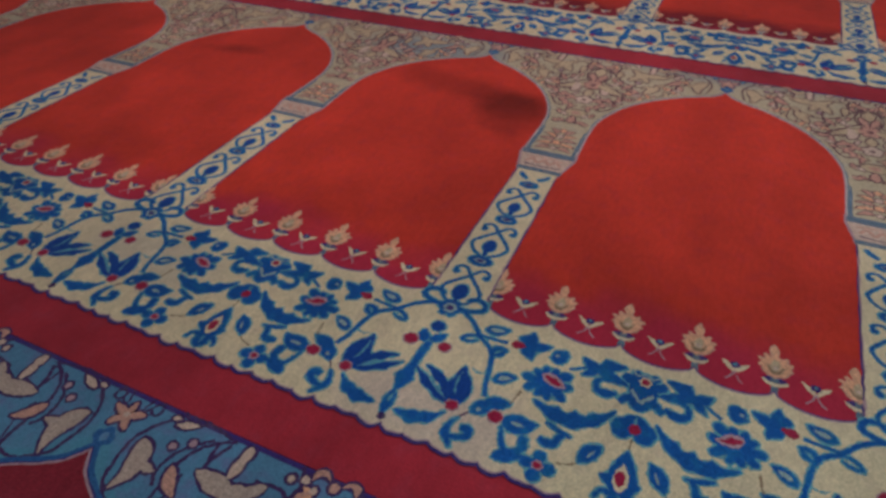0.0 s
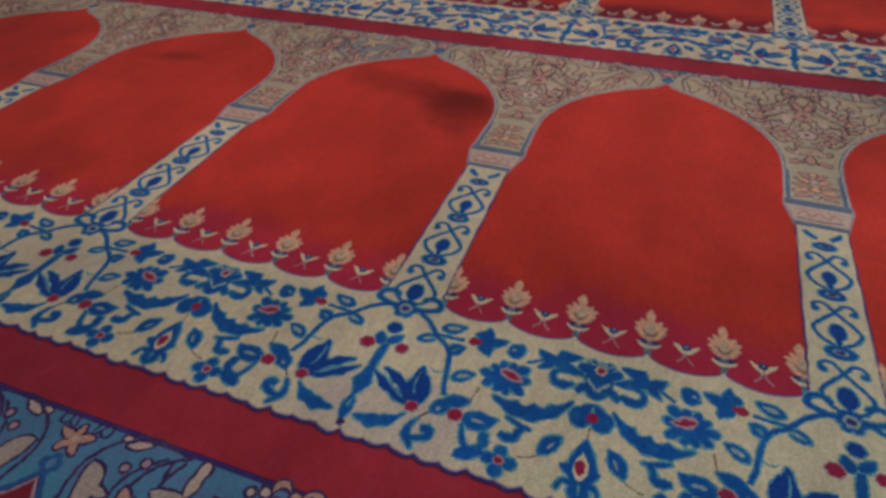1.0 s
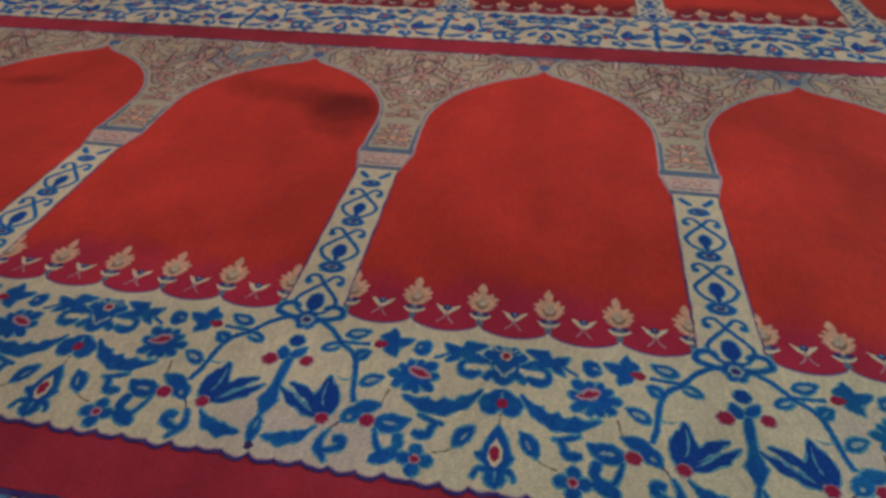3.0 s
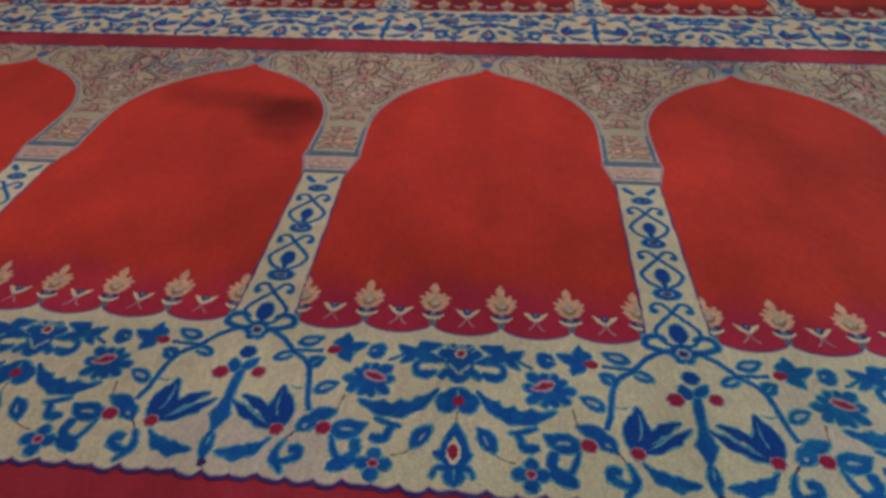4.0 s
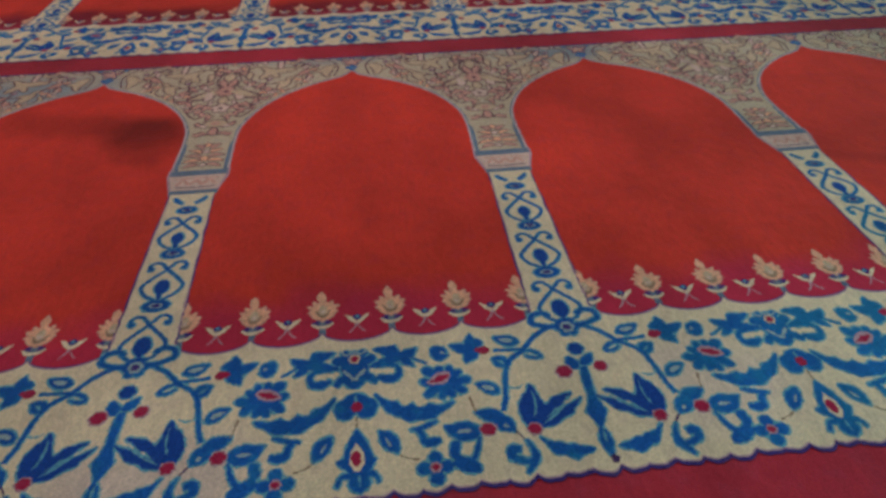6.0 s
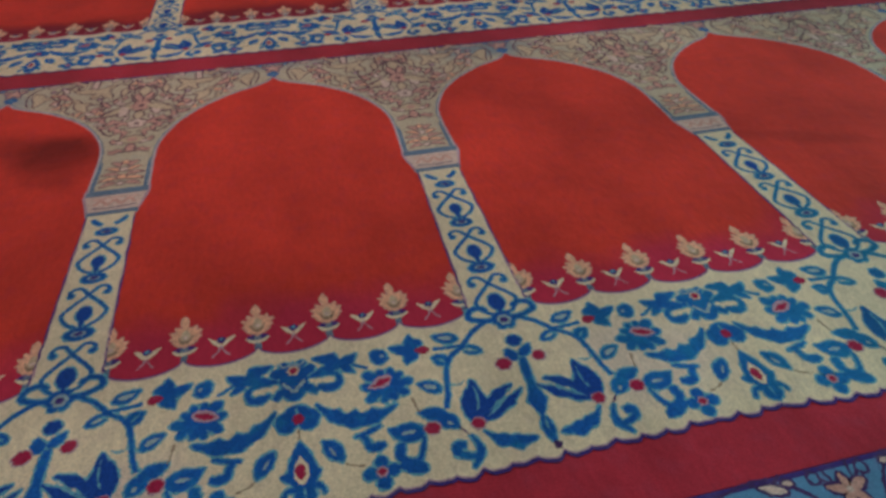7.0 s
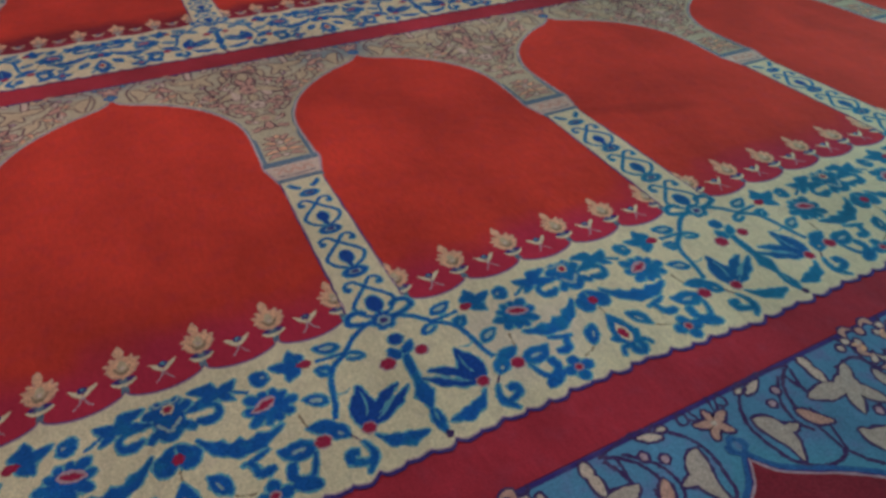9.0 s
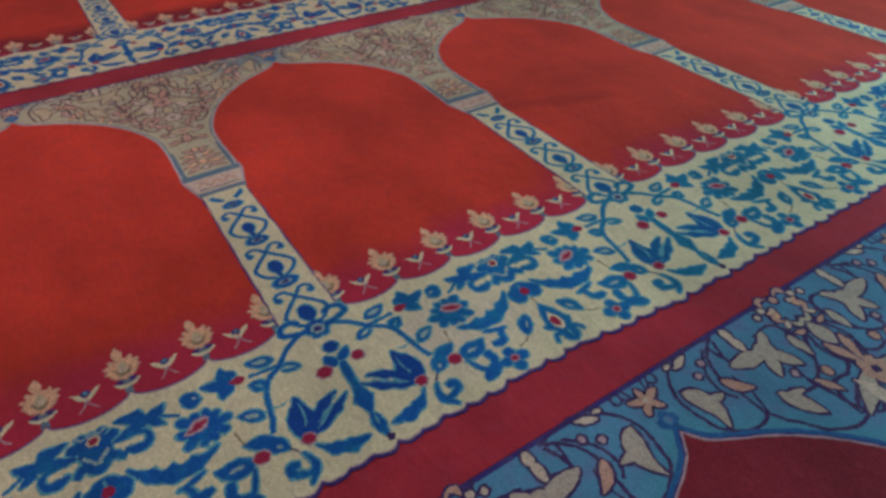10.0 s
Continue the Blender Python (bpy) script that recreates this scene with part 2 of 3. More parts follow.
def place(name, made, parent, x=0.0, y=0.0, label=""):
    """Puts a woven mesh into the plan under its parent, moved by x, y niche widths."""
    me, (cx, cy, low) = made
    ob = new(name, me)
    at = Vector(((cx + x) * U, (cy + y) * U, low * STEP))
    up = parent
    while up:
        at -= up.location
        up = up.parent
    ob.parent, ob.location = parent, at
    return tagged(ob, label)


def flipped(layers, axis=0.0):
    return [(Outline([(2 * axis - x, y) for x, y in pts][::-1], pts.kind), mat, level) for pts, mat, level in layers]


# levels of the woven layers
L_SPAN, L_VINE, L_EDGE, L_NICHE, L_TULIP, L_GROUND, L_MOTIF = 1.0, 2.1, 3.9, 5.1, 5.7, 7.6, 8.5


def blue(pts, mat="blue", level=L_MOTIF):
    return [(grown(pts, 0.0052), "teal", level), (grown(pts, 0.0008), mat, level + 0.5)]


def eyed(pts):
    """A blue leaf whose middle is paler."""
    cx, cy = sum(p[0] for p in pts) / len(pts), sum(p[1] for p in pts) / len(pts)
    inner = Outline([(cx + (x - cx) * 0.60, cy + (y - cy) * 0.42) for x, y in pts], pts.kind)
    return blue(pts) + [(inner, "mist", L_MOTIF + 0.9)]


def polar(cx, cy, r, tips, core=0.62, wide=0.0, shape=(2.0, 0.4), n=80):
    """A flower's outline in polar form, with a petal at each (degrees, length)."""
    wide = wide or 205 / len(tips)
    line = []
    for i in range(n):
        w = 360 * i / n
        d = core * r
        for turn, far in tips:
            gap = abs((w - turn + 180) % 360 - 180) / wide
            if gap < 1:
                d = max(d, r * far * (1 - gap ** shape[0]) ** shape[1])
        line.append((cx + d * math.cos(radians(w)), cy + d * math.sin(radians(w))))
    return Outline(line, "fan")


def petals(cx, cy, r, tips, core=0.62, wide=0.0):
    """A blue flower with paler creases between its petals."""
    creases = []
    turns = sorted(t % 360 for t, _ in tips)
    for a, b in zip(turns, turns[1:] + [turns[0] + 360]):
        if b - a < 45:
            c, q = math.cos(radians((a + b) / 2)), math.sin(radians((a + b) / 2))
            creases.append((leaf(cx + 0.88 * r * c, cy + 0.88 * r * q, cx + 0.5 * r * c, cy + 0.5 * r * q, 0.005, full=0.35), "teal", L_MOTIF + 0.75))
    return blue(polar(cx, cy, r, tips, core, wide)) + creases[::2]


def cherry(x, y, r):
    ball = rosette(x, y, r, 6, 0.12, squash=0.92)
    return [(grown(ball, 0.0032), "lilac", L_MOTIF + 0.6), (ball, "crimson", L_MOTIF + 1.2)]


def pale_eye(pts):
    return [(pts, "mist", L_MOTIF + 0.9)]


def veined(x0, y0, x1, y1, width, bend=0.0, teeth=0, full=0.42, mat="blue"):
    """A blue leaf with a paler midrib."""
    d = (x1 - x0, y1 - y0)
    a, b = 0.16, 0.78
    off = [bend * 4 * t * (1 - t) for t in (a, b)]
    rib = leaf(x0 + d[0] * a - d[1] * off[0], y0 + d[1] * a + d[0] * off[0], x0 + d[0] * b - d[1] * off[1], y0 + d[1] * b + d[0] * off[1], width * 0.15, bend * 0.4)
    return blue(leaf(x0, y0, x1, y1, width, bend, teeth, full), mat=mat) + [(rib, "teal", L_MOTIF + 0.9)]


def stem(points, width, level=L_MOTIF):
    return [(stroke(points, width + 0.004), "teal", level - 0.1), (stroke(points, width * 0.78), "blue", level + 0.3)]


def cream_eye(pts):
    return [(pts, "cream", L_MOTIF + 0.9)]


def red_eye(pts):
    return [(pts, "crimson", L_MOTIF + 1.2)]


# ---- the floral border: motifs of one half repeat, right of the column ----
HALF = [
    ("vine", stem([(-0.026, 0.011), (0.007, -0.000), (0.042, -0.008), (0.075, -0.030), (0.107, -0.065), (0.138, -0.087), (0.156, -0.118), (0.165, -0.159), (0.171, -0.192), (0.182, -0.224)], 0.0125)),
    ("vine", stem([(0.101, -0.061), (0.132, -0.060), (0.174, -0.057)], 0.0090)),
    ("leaf", eyed(leaf(0.110, -0.036, 0.166, -0.016, 0.031, -0.08))),
    ("tendril", blue(stroke([(0.112, -0.069), (0.092, -0.067), (0.075, -0.076), (0.069, -0.088), (0.085, -0.090), (0.104, -0.081)], [0.006, 0.006, 0.007, 0.007, 0.006, 0.003]))),
    ("leaf", veined(0.153, -0.107, 0.182, -0.081, 0.032, 0.12)),
    ("bud_flower", blue(leaf(0.211, -0.052, 0.273, -0.028, 0.029, -0.04))
     + blue(leaf(0.217, -0.060, 0.220, -0.001, 0.031, -0.07))
     + blue(leaf(0.207, -0.053, 0.240, -0.085, 0.030, 0.14))
     + blue(leaf(0.200, -0.039, 0.209, -0.017, 0.016, 0.00))
     + red_eye(leaf(0.182, -0.054, 0.217, -0.052, 0.025, 0.00))),
    ("leaf", blue(rosette(0.301, -0.046, 0.019, 3, 0.2, 50))
     + blue(leaf(0.310, -0.066, 0.279, -0.057, 0.015, 0.00))
     + pale_eye(ellipse(0.292, -0.048, 0.005, 0.004, 20))),
    ("leaf", eyed(leaf(0.183, -0.177, 0.229, -0.147, 0.028, 0.07))),
    ("large_flower", petals(0.294, -0.135, 0.057, ((176, 1.0), (140, 0.82), (108, 0.86), (76, 0.86), (45, 1.12), (8, 0.98), (-33, 1.0), (-72, 0.78), (-108, 0.74), (-146, 0.90)))
     + [(grown(leaf(0.283, -0.113, 0.331, -0.132, 0.024, 0.00), 0.004), "lilac", L_MOTIF + 0.9)]
     + red_eye(leaf(0.285, -0.115, 0.329, -0.131, 0.021, 0.00, teeth=2))),
    ("vine", stem([(0.329, -0.075), (0.349, -0.064), (0.369, -0.050), (0.387, -0.046)], 0.0074)),
    ("palmette_wing", blue(leaf(0.399, -0.051, 0.350, -0.026, 0.026, 0.10))
     + blue(leaf(0.390, -0.051, 0.359, -0.079, 0.017, 0.00))
     + blue(leaf(0.377, -0.056, 0.447, -0.021, 0.039, 0.12, full=0.55, teeth=2))
     + blue(leaf(0.382, -0.051, 0.462, -0.070, 0.023, 0.02))),
    ("palmette_curl", blue(stroke([(0.442, -0.068), (0.420, -0.068), (0.399, -0.074), (0.393, -0.091), (0.403, -0.107), (0.420, -0.108), (0.440, -0.099)], [0.010, 0.010, 0.010, 0.011, 0.016, 0.021, 0.008]))),
    ("long_leaf", blue(leaf(0.283, -0.187, 0.450, -0.146, 0.046, -0.22, teeth=4, full=0.45, steps=28))),
    ("leaf", blue(leaf(0.409, -0.296, 0.445, -0.242, 0.032, 0.05, full=0.5))
     + pale_eye(leaf(0.422, -0.279, 0.434, -0.258, 0.006, 0.00))),
    ("tendril", [(stroke([(0.407, -0.300), (0.392, -0.309), (0.369, -0.316)], 0.0037), "olive", L_MOTIF)]),
    ("star_flower", petals(0.337, -0.337, 0.034, ((90, 1.0), (0, 1.06), (180, 0.98), (270, 1.06)), 0.40, 40)
     + [(rosette(0.338, -0.336, 0.012, 6, 0.1), "lilac", L_MOTIF + 0.9)]
     + red_eye(ellipse(0.338, -0.336, 0.008, 0.007))),
    ("leaf", blue(leaf(0.237, -0.261, 0.310, -0.246, 0.045, -0.12, full=0.4))
     + pale_eye(leaf(0.257, -0.263, 0.289, -0.263, 0.009, 0.00))),
    ("cherry", cherry(0.221, -0.264, 0.016)),
    ("calyx", blue(leaf(0.185, -0.238, 0.242, -0.221, 0.031, -0.01))
     + blue(leaf(0.208, -0.239, 0.169, -0.275, 0.035, -0.07, full=0.5))
     + pale_eye(ellipse(0.183, -0.261, 0.006, 0.004, 40))),
    ("tendril", [(stroke([(0.235, -0.225), (0.243, -0.208), (0.249, -0.178)], [0.002, 0.004, 0.004]), "olive", L_MOTIF)]),
    ("tendril", blue(stroke([(0.324, -0.231), (0.346, -0.240), (0.380, -0.248)], [0.004, 0.009, 0.005]))
     + blue(stroke([(0.367, -0.244), (0.358, -0.259), (0.353, -0.276), (0.337, -0.280), (0.322, -0.276)], [0.008, 0.011, 0.015, 0.019, 0.010]))),
    ("tendril", blue(stroke([(0.242, -0.280), (0.252, -0.311), (0.266, -0.329), (0.285, -0.327), (0.297, -0.313), (0.293, -0.294), (0.285, -0.293)], [0.006, 0.008, 0.010, 0.013, 0.016, 0.020, 0.014]))
     + blue(leaf(0.249, -0.353, 0.310, -0.331, 0.028, 0.05, full=0.4))),
    ("tulip_bloom", blue(leaf(0.131, -0.275, 0.010, -0.209, 0.028, 0.07, full=0.5, teeth=3), mat="navy")
     + blue(leaf(0.124, -0.265, 0.029, -0.195, 0.028, -0.05, full=0.55, teeth=3), mat="navy")
     + blue(leaf(0.134, -0.272, 0.113, -0.164, 0.054, 0.07, full=0.5, teeth=2), mat="navy")
     + blue(leaf(0.138, -0.265, 0.127, -0.185, 0.018, -0.08, full=0.5), mat="navy")
     + [(leaf(0.105, -0.264, 0.036, -0.211, 0.004, 0.05), "teal", L_MOTIF + 0.95)]
     + [(leaf(0.121, -0.246, 0.113, -0.180, 0.005, 0.09), "teal", L_MOTIF + 0.95)]
     + blue(ellipse(0.116, -0.254, 0.019, 0.018), mat="navy")
     + cherry(0.126, -0.275, 0.014)),
    ("long_leaf", blue(leaf(0.120, -0.296, 0.018, -0.334, 0.038, 0.17, teeth=3, full=0.58))),
    ("tendril", [(stroke([(0.168, -0.273), (0.156, -0.289), (0.144, -0.305)], 0.0042), "plum", L_MOTIF)]
     + blue(stroke([(0.150, -0.298), (0.140, -0.320), (0.141, -0.344), (0.162, -0.370)], [0.004, 0.010, 0.016, 0.004]))
     + blue(stroke([(0.144, -0.348), (0.166, -0.343), (0.184, -0.333), (0.181, -0.317), (0.165, -0.318)], [0.010, 0.012, 0.015, 0.019, 0.014]))),
    ("tendril", [(stroke([(0.163, -0.163), (0.144, -0.169), (0.125, -0.162)], [0.006, 0.005, 0.003]), "teal", L_MOTIF)]),
]
AXIS = [  # on the axis of the column
    ("bud", blue(rosette(0.001, -0.075, 0.017, 6, 0.14), mat="navy")),
    ("leaf", blue(leaf(-0.008, -0.131, -0.024, -0.096, 0.027, 0.08))),
    ("leaf", blue(leaf(-0.001, -0.121, 0.031, -0.092, 0.021, -0.10))),
    ("cherry", cherry(-0.043, -0.137, 0.018)),
    ("cherry", cherry(0.043, -0.131, 0.015)),
    ("stalk", blue(stroke([(0.003, -0.129), (0.000, -0.166), (-0.001, -0.205), (-0.002, -0.224), (-0.003, -0.247), (-0.004, -0.269), (-0.006, -0.287)], [0.013, 0.017, 0.016, 0.021, 0.042, 0.020, 0.005]))
     + blue(leaf(-0.006, -0.285, -0.004, -0.354, 0.024, 0.00, full=0.5))
     + [(leaf(-0.004, -0.295, -0.005, -0.325, 0.006, 0.00), "teal", L_MOTIF + 0.9)]),
    ("bud", [(rosette(0.000, -0.361, 0.010, 5, 0.2), "plum", L_MOTIF + 0.8)]),
]
MIDDLE = [  # on the axis of the niche
    ("palmette", petals(0.499, -0.049, 0.046, ((90, 0.62), (48, 0.86), (132, 0.86), (5, 1.06), (175, 1.06), (-40, 0.8), (-140, 0.8)), 0.30)
     + blue(leaf(0.4995, -0.022, 0.4995, -0.118, 0.058, full=0.55))
     + blue(stroke([(0.457, -0.116), (0.476, -0.098), (0.499, -0.113), (0.524, -0.096), (0.548, -0.113)], [0.013, 0.020, 0.025, 0.020, 0.013]))
     + [(stroke([(0.474, -0.075), (0.487, -0.089), (0.499, -0.102), (0.511, -0.089), (0.523, -0.076)], 0.0075), "mist", L_MOTIF + 1.1)]
     + [(stroke([(0.465, -0.015), (0.481, -0.030), (0.497, -0.023), (0.514, -0.030), (0.529, -0.018)], 0.0050), "mist", L_MOTIF + 1.1)]
     + cream_eye(rosette(0.500, -0.043, 0.014, 6, 0.15))
     + red_eye(rosette(0.500, -0.043, 0.010, 5, 0.2))),
    ("heart_flower", blue(rosette(0.479, -0.180, 0.025, 3, 0.15, 20))
     + blue(rosette(0.523, -0.180, 0.025, 3, 0.15, 160))
     + blue(ellipse(0.501, -0.159, 0.026, 0.018))
     + [(leaf(0.501, -0.165, 0.500, -0.144, 0.007, 0.00), "teal", L_MOTIF + 0.95)]
     + red_eye(rosette(0.503, -0.176, 0.013, 6, 0.15))),
    ("tendril", [(stroke([(0.502, -0.202), (0.502, -0.221), (0.502, -0.240)], 0.0034), "olive", L_MOTIF - 0.05)]),
    ("bud", blue(leaf(0.505, -0.341, 0.502, -0.233, 0.056, 0.00, full=0.36))
     + blue(leaf(0.492, -0.312, 0.462, -0.302, 0.020, 0.00))
     + blue(leaf(0.517, -0.310, 0.538, -0.302, 0.021, 0.00))
     + cream_eye(leaf(0.503, -0.327, 0.501, -0.265, 0.030, 0.00, full=0.42))
     + red_eye(ellipse(0.500, -0.299, 0.010, 0.017))),
    ("calyx", blue(stroke([(0.504, -0.343), (0.486, -0.335), (0.471, -0.337), (0.462, -0.356)], [0.011, 0.012, 0.008, 0.005]))
     + blue(stroke([(0.508, -0.343), (0.524, -0.335), (0.537, -0.338), (0.544, -0.353)], [0.011, 0.012, 0.008, 0.004]))
     + blue(leaf(0.504, -0.328, 0.507, -0.372, 0.041, 0.00, full=0.55))
     + [(leaf(0.505, -0.335, 0.506, -0.359, 0.004, 0.00), "teal", L_MOTIF + 0.95)]),
]


# ---- column ----
def column_unit(y0, size):
    """One drop of the column's chain, with the crossing scrolls and the knot over it."""
    out = [("drop", blue(ellipse(0, y0, 0.0190 * size, 0.029 * size), mat="navy") + blue(leaf(0, y0 - 0.016, 0, y0 - 0.050, 0.010), mat="navy"))]
    for s in (1, -1):
        out.append(("scroll", stem([(s * 0.008, y0 - 0.048), (s * 0.036, y0 - 0.030), (s * 0.052, y0 + 0.002), (s * 0.036, y0 + 0.030), (s * 0.012, y0 + 0.056), (-s * 0.006, y0 + 0.078), (-s * 0.020, y0 + 0.096),
                                    (-s * 0.036, y0 + 0.098), (-s * 0.048, y0 + 0.086), (-s * 0.044, y0 + 0.072)], 0.0095)))
        out.append(("curl_end", blue(ellipse(-s * 0.043, y0 + 0.073, 0.0075, 0.0065))))
    ring = ellipse(0, y0 + 0.135, 0.034 * size, 0.0205 * size)
    out.append(("knot", blue(ring) + [(ellipse(0, y0 + 0.135, 0.018 * size, 0.009 * size), "mist", L_MOTIF + 0.9), (ellipse(0, y0 + 0.135, 0.011, 0.006), "purple", L_MOTIF + 1.2)]))
    return out


COLUMN = column_unit(0.058, 1.0) + column_unit(0.262, 0.92) + column_unit(0.466, 0.82)
COLUMN += [("scroll", blue(stroke([(s * 0.047, 0.668), (s * 0.036, 0.650), (s * 0.020, 0.636)], [0.006, 0.012, 0.008]))) for s in (1, -1)]
COLUMN += [("foot_scroll", blue(stroke([(s * 0.020, 0.000), (s * 0.052, 0.002), (s * 0.082, 0.018), (s * 0.074, 0.042), (s * 0.048, 0.046), (s * 0.034, 0.034)], 0.0110))) for s in (1, -1)]
COLUMN += [("star_flower", blue(rosette(0, -0.006, 0.030, 6, 0.35)) + [(rosette(0, -0.006, 0.018, 6, 0.2), "mist", L_MOTIF + 0.8), (rosette(0, -0.006, 0.010, 5, 0.2), "purple", L_MOTIF + 1.0)])]


def column_shaft():
    foot = [(0.080, -0.02), (0.079, 0.02), (0.072, 0.07), (0.069, 0.20), (0.065, 0.69)]
    foot = [(a[0] + (b[0] - a[0]) * i / 12, a[1] + (b[1] - a[1]) * i / 12) for a, b in zip(foot, foot[1:]) for i in range(12)] + foot[-1:]
    return Outline(foot + [(-x, y) for x, y in foot[::-1]], "strip")


CAPITAL = [
    (Outline([(-0.074, 0.682), (-0.078, 0.712), (-0.099, 0.79), (-0.099, 0.826), (0.099, 0.826), (0.099, 0.79), (0.078, 0.712), (0.074, 0.682)], "strip"), "lilac", L_GROUND - 0.2),
    (Outline([(-0.070, 0.706), (-0.092, 0.80), (0.092, 0.80), (0.070, 0.706)], "strip"), "pink", L_GROUND),
    (Outline([(-0.074, 0.684), (-0.074, 0.708), (0.074, 0.708), (0.074, 0.684)], "strip"), "slate", L_GROUND + 0.3),
    (Outline([(-0.092, 0.794), (-0.092, 0.826), (0.092, 0.826), (0.092, 0.794)], "strip"), "slate", L_GROUND + 0.3),
    (stroke([(-0.060, 0.742), (-0.040, 0.766), (-0.020, 0.742), (0, 0.766), (0.020, 0.742), (0.040, 0.766), (0.060, 0.742)], 0.010), "salmon", L_GROUND + 0.4),
    (stroke([(-0.066, 0.774), (0.0, 0.780), (0.066, 0.774)], 0.004), "salmon", L_GROUND + 0.5),
    (stroke([(-0.062, 0.728), (0.0, 0.724), (0.062, 0.728)], 0.004), "plum", L_GROUND + 0.5),
]

# ---- niche ----
# half width of the niche against height, from the capital to the point
ARCH = ((0.80, 0.404), (0.90, 0.406), (1.00, 0.408), (1.09, 0.402), (1.17, 0.378), (1.25, 0.338), (1.32, 0.284), (1.385, 0.212), (1.435, 0.138), (1.472, 0.066), (1.497, 0.028), (1.535, 0.0))


def niche_outline(grow=0.0):
    side = [(0.43 + grow, -0.06), (0.432 + grow, 0.30), (0.434 + grow, 0.68), (0.428 + grow, 0.71)]
    arch = [(q.x, q.y) for q in spline([(w, v) for v, w in ARCH], 4)]
    arch = [p for p in grown(Outline([(0, 0.5)] + arch, "fan"), grow)[1:] if p[0] > 0.0005] if grow else arch[:-1]
    right = side + arch
    return Outline([(0.5 + x, y) for x, y in right] + [(0.5, 1.535 + grow * 1.6)] + [(0.5 - x, y) for x, y in right[::-1]], "strip")


def tulip_layers(cx):
    """A round cup with ragged shoulders, a flame at its top and a dark crescent in its heart."""
    cup = polar(cx, 0.122, 0.043, ((26, 0.98), (54, 0.98), (126, 0.98), (154, 0.98), (-4, 0.84), (184, 0.84), (-90, 0.86)), 0.72, 22, (1.5, 0.8), 96)
    flame = leaf(cx + 0.002, 0.145, cx - 0.004, 0.192, 0.021, 0.08, full=0.55)
    return [(grown(cup, 0.0022), "salmon", L_TULIP), (grown(flame, 0.0016), "salmon", L_TULIP + 0.05), (flame, "petal", L_TULIP + 0.2), (cup, "petal", L_TULIP + 0.25),
            (leaf(cx, 0.104, cx, 0.146, 0.022, full=0.5), "fawn", L_TULIP + 0.4),
            (stroke([(cx - 0.017, 0.124), (cx - 0.009, 0.108), (cx, 0.104), (cx + 0.009, 0.108), (cx + 0.017, 0.124)], [0.003, 0.008, 0.011, 0.008, 0.003]), "olive", L_TULIP + 0.65),
            (ellipse(cx, 0.119, 0.006, 0.006), "pink", L_TULIP + 0.9)]


def tulip_foot(cx):
    return [(ellipse(cx, 0.080, 0.026, 0.012), "purple", L_TULIP - 0.25), (stroke([(cx, 0.088), (cx, 0.036)], 0.016), "slate", L_TULIP),
            (stroke([(cx - 0.027, 0.080), (cx - 0.014, 0.070), (cx, 0.067), (cx + 0.014, 0.070), (cx + 0.027, 0.080)], [0.004, 0.009, 0.010, 0.009, 0.004]), "cream", L_TULIP + 0.3)]


def sprig_layers(cx):
    return [(leaf(cx, 0.070, cx + 0.031, 0.102, 0.013, 0.05), "cream", L_TULIP + 0.1), (leaf(cx, 0.070, cx - 0.031, 0.102, 0.013, -0.05), "cream", L_TULIP + 0.1),
            (ellipse(cx, 0.092, 0.011, 0.010), "purple", L_TULIP + 0.4), (ellipse(cx, 0.094, 0.004, 0.004), "teal", L_TULIP + 0.6),
            (stroke([(cx, 0.074), (cx + 0.008, 0.055), (cx + 0.020, 0.042)], 0.0035), "lilac", L_TULIP), (stroke([(cx, 0.074), (cx - 0.008, 0.055), (cx - 0.020, 0.042)], 0.0035), "lilac", L_TULIP)]


# ---- spandrel ----
def bloom(pts, fill="pink", line=0.0064, level=L_VINE):
    return [(grown(pts, line), "plum", level), (pts, fill, level + 0.35)]


def blooms(shapes, fill):
    """One figure of several overlapping shapes inside one dark line."""
    return [(grown(pts, 0.0064), "plum", L_VINE) for pts in shapes] + [(pts, fill, L_VINE + 0.35) for pts in shapes]


def berry(where, fill="pink"):
    x, y, a, b = where
    return bloom(ellipse(x, y, a * 0.8, b * 0.8, n=16), fill, line=0.0065)


def curl_line(points, width=0.0074):
    return [(stroke(points, width * 1.3), "plum", L_VINE - 0.1)]


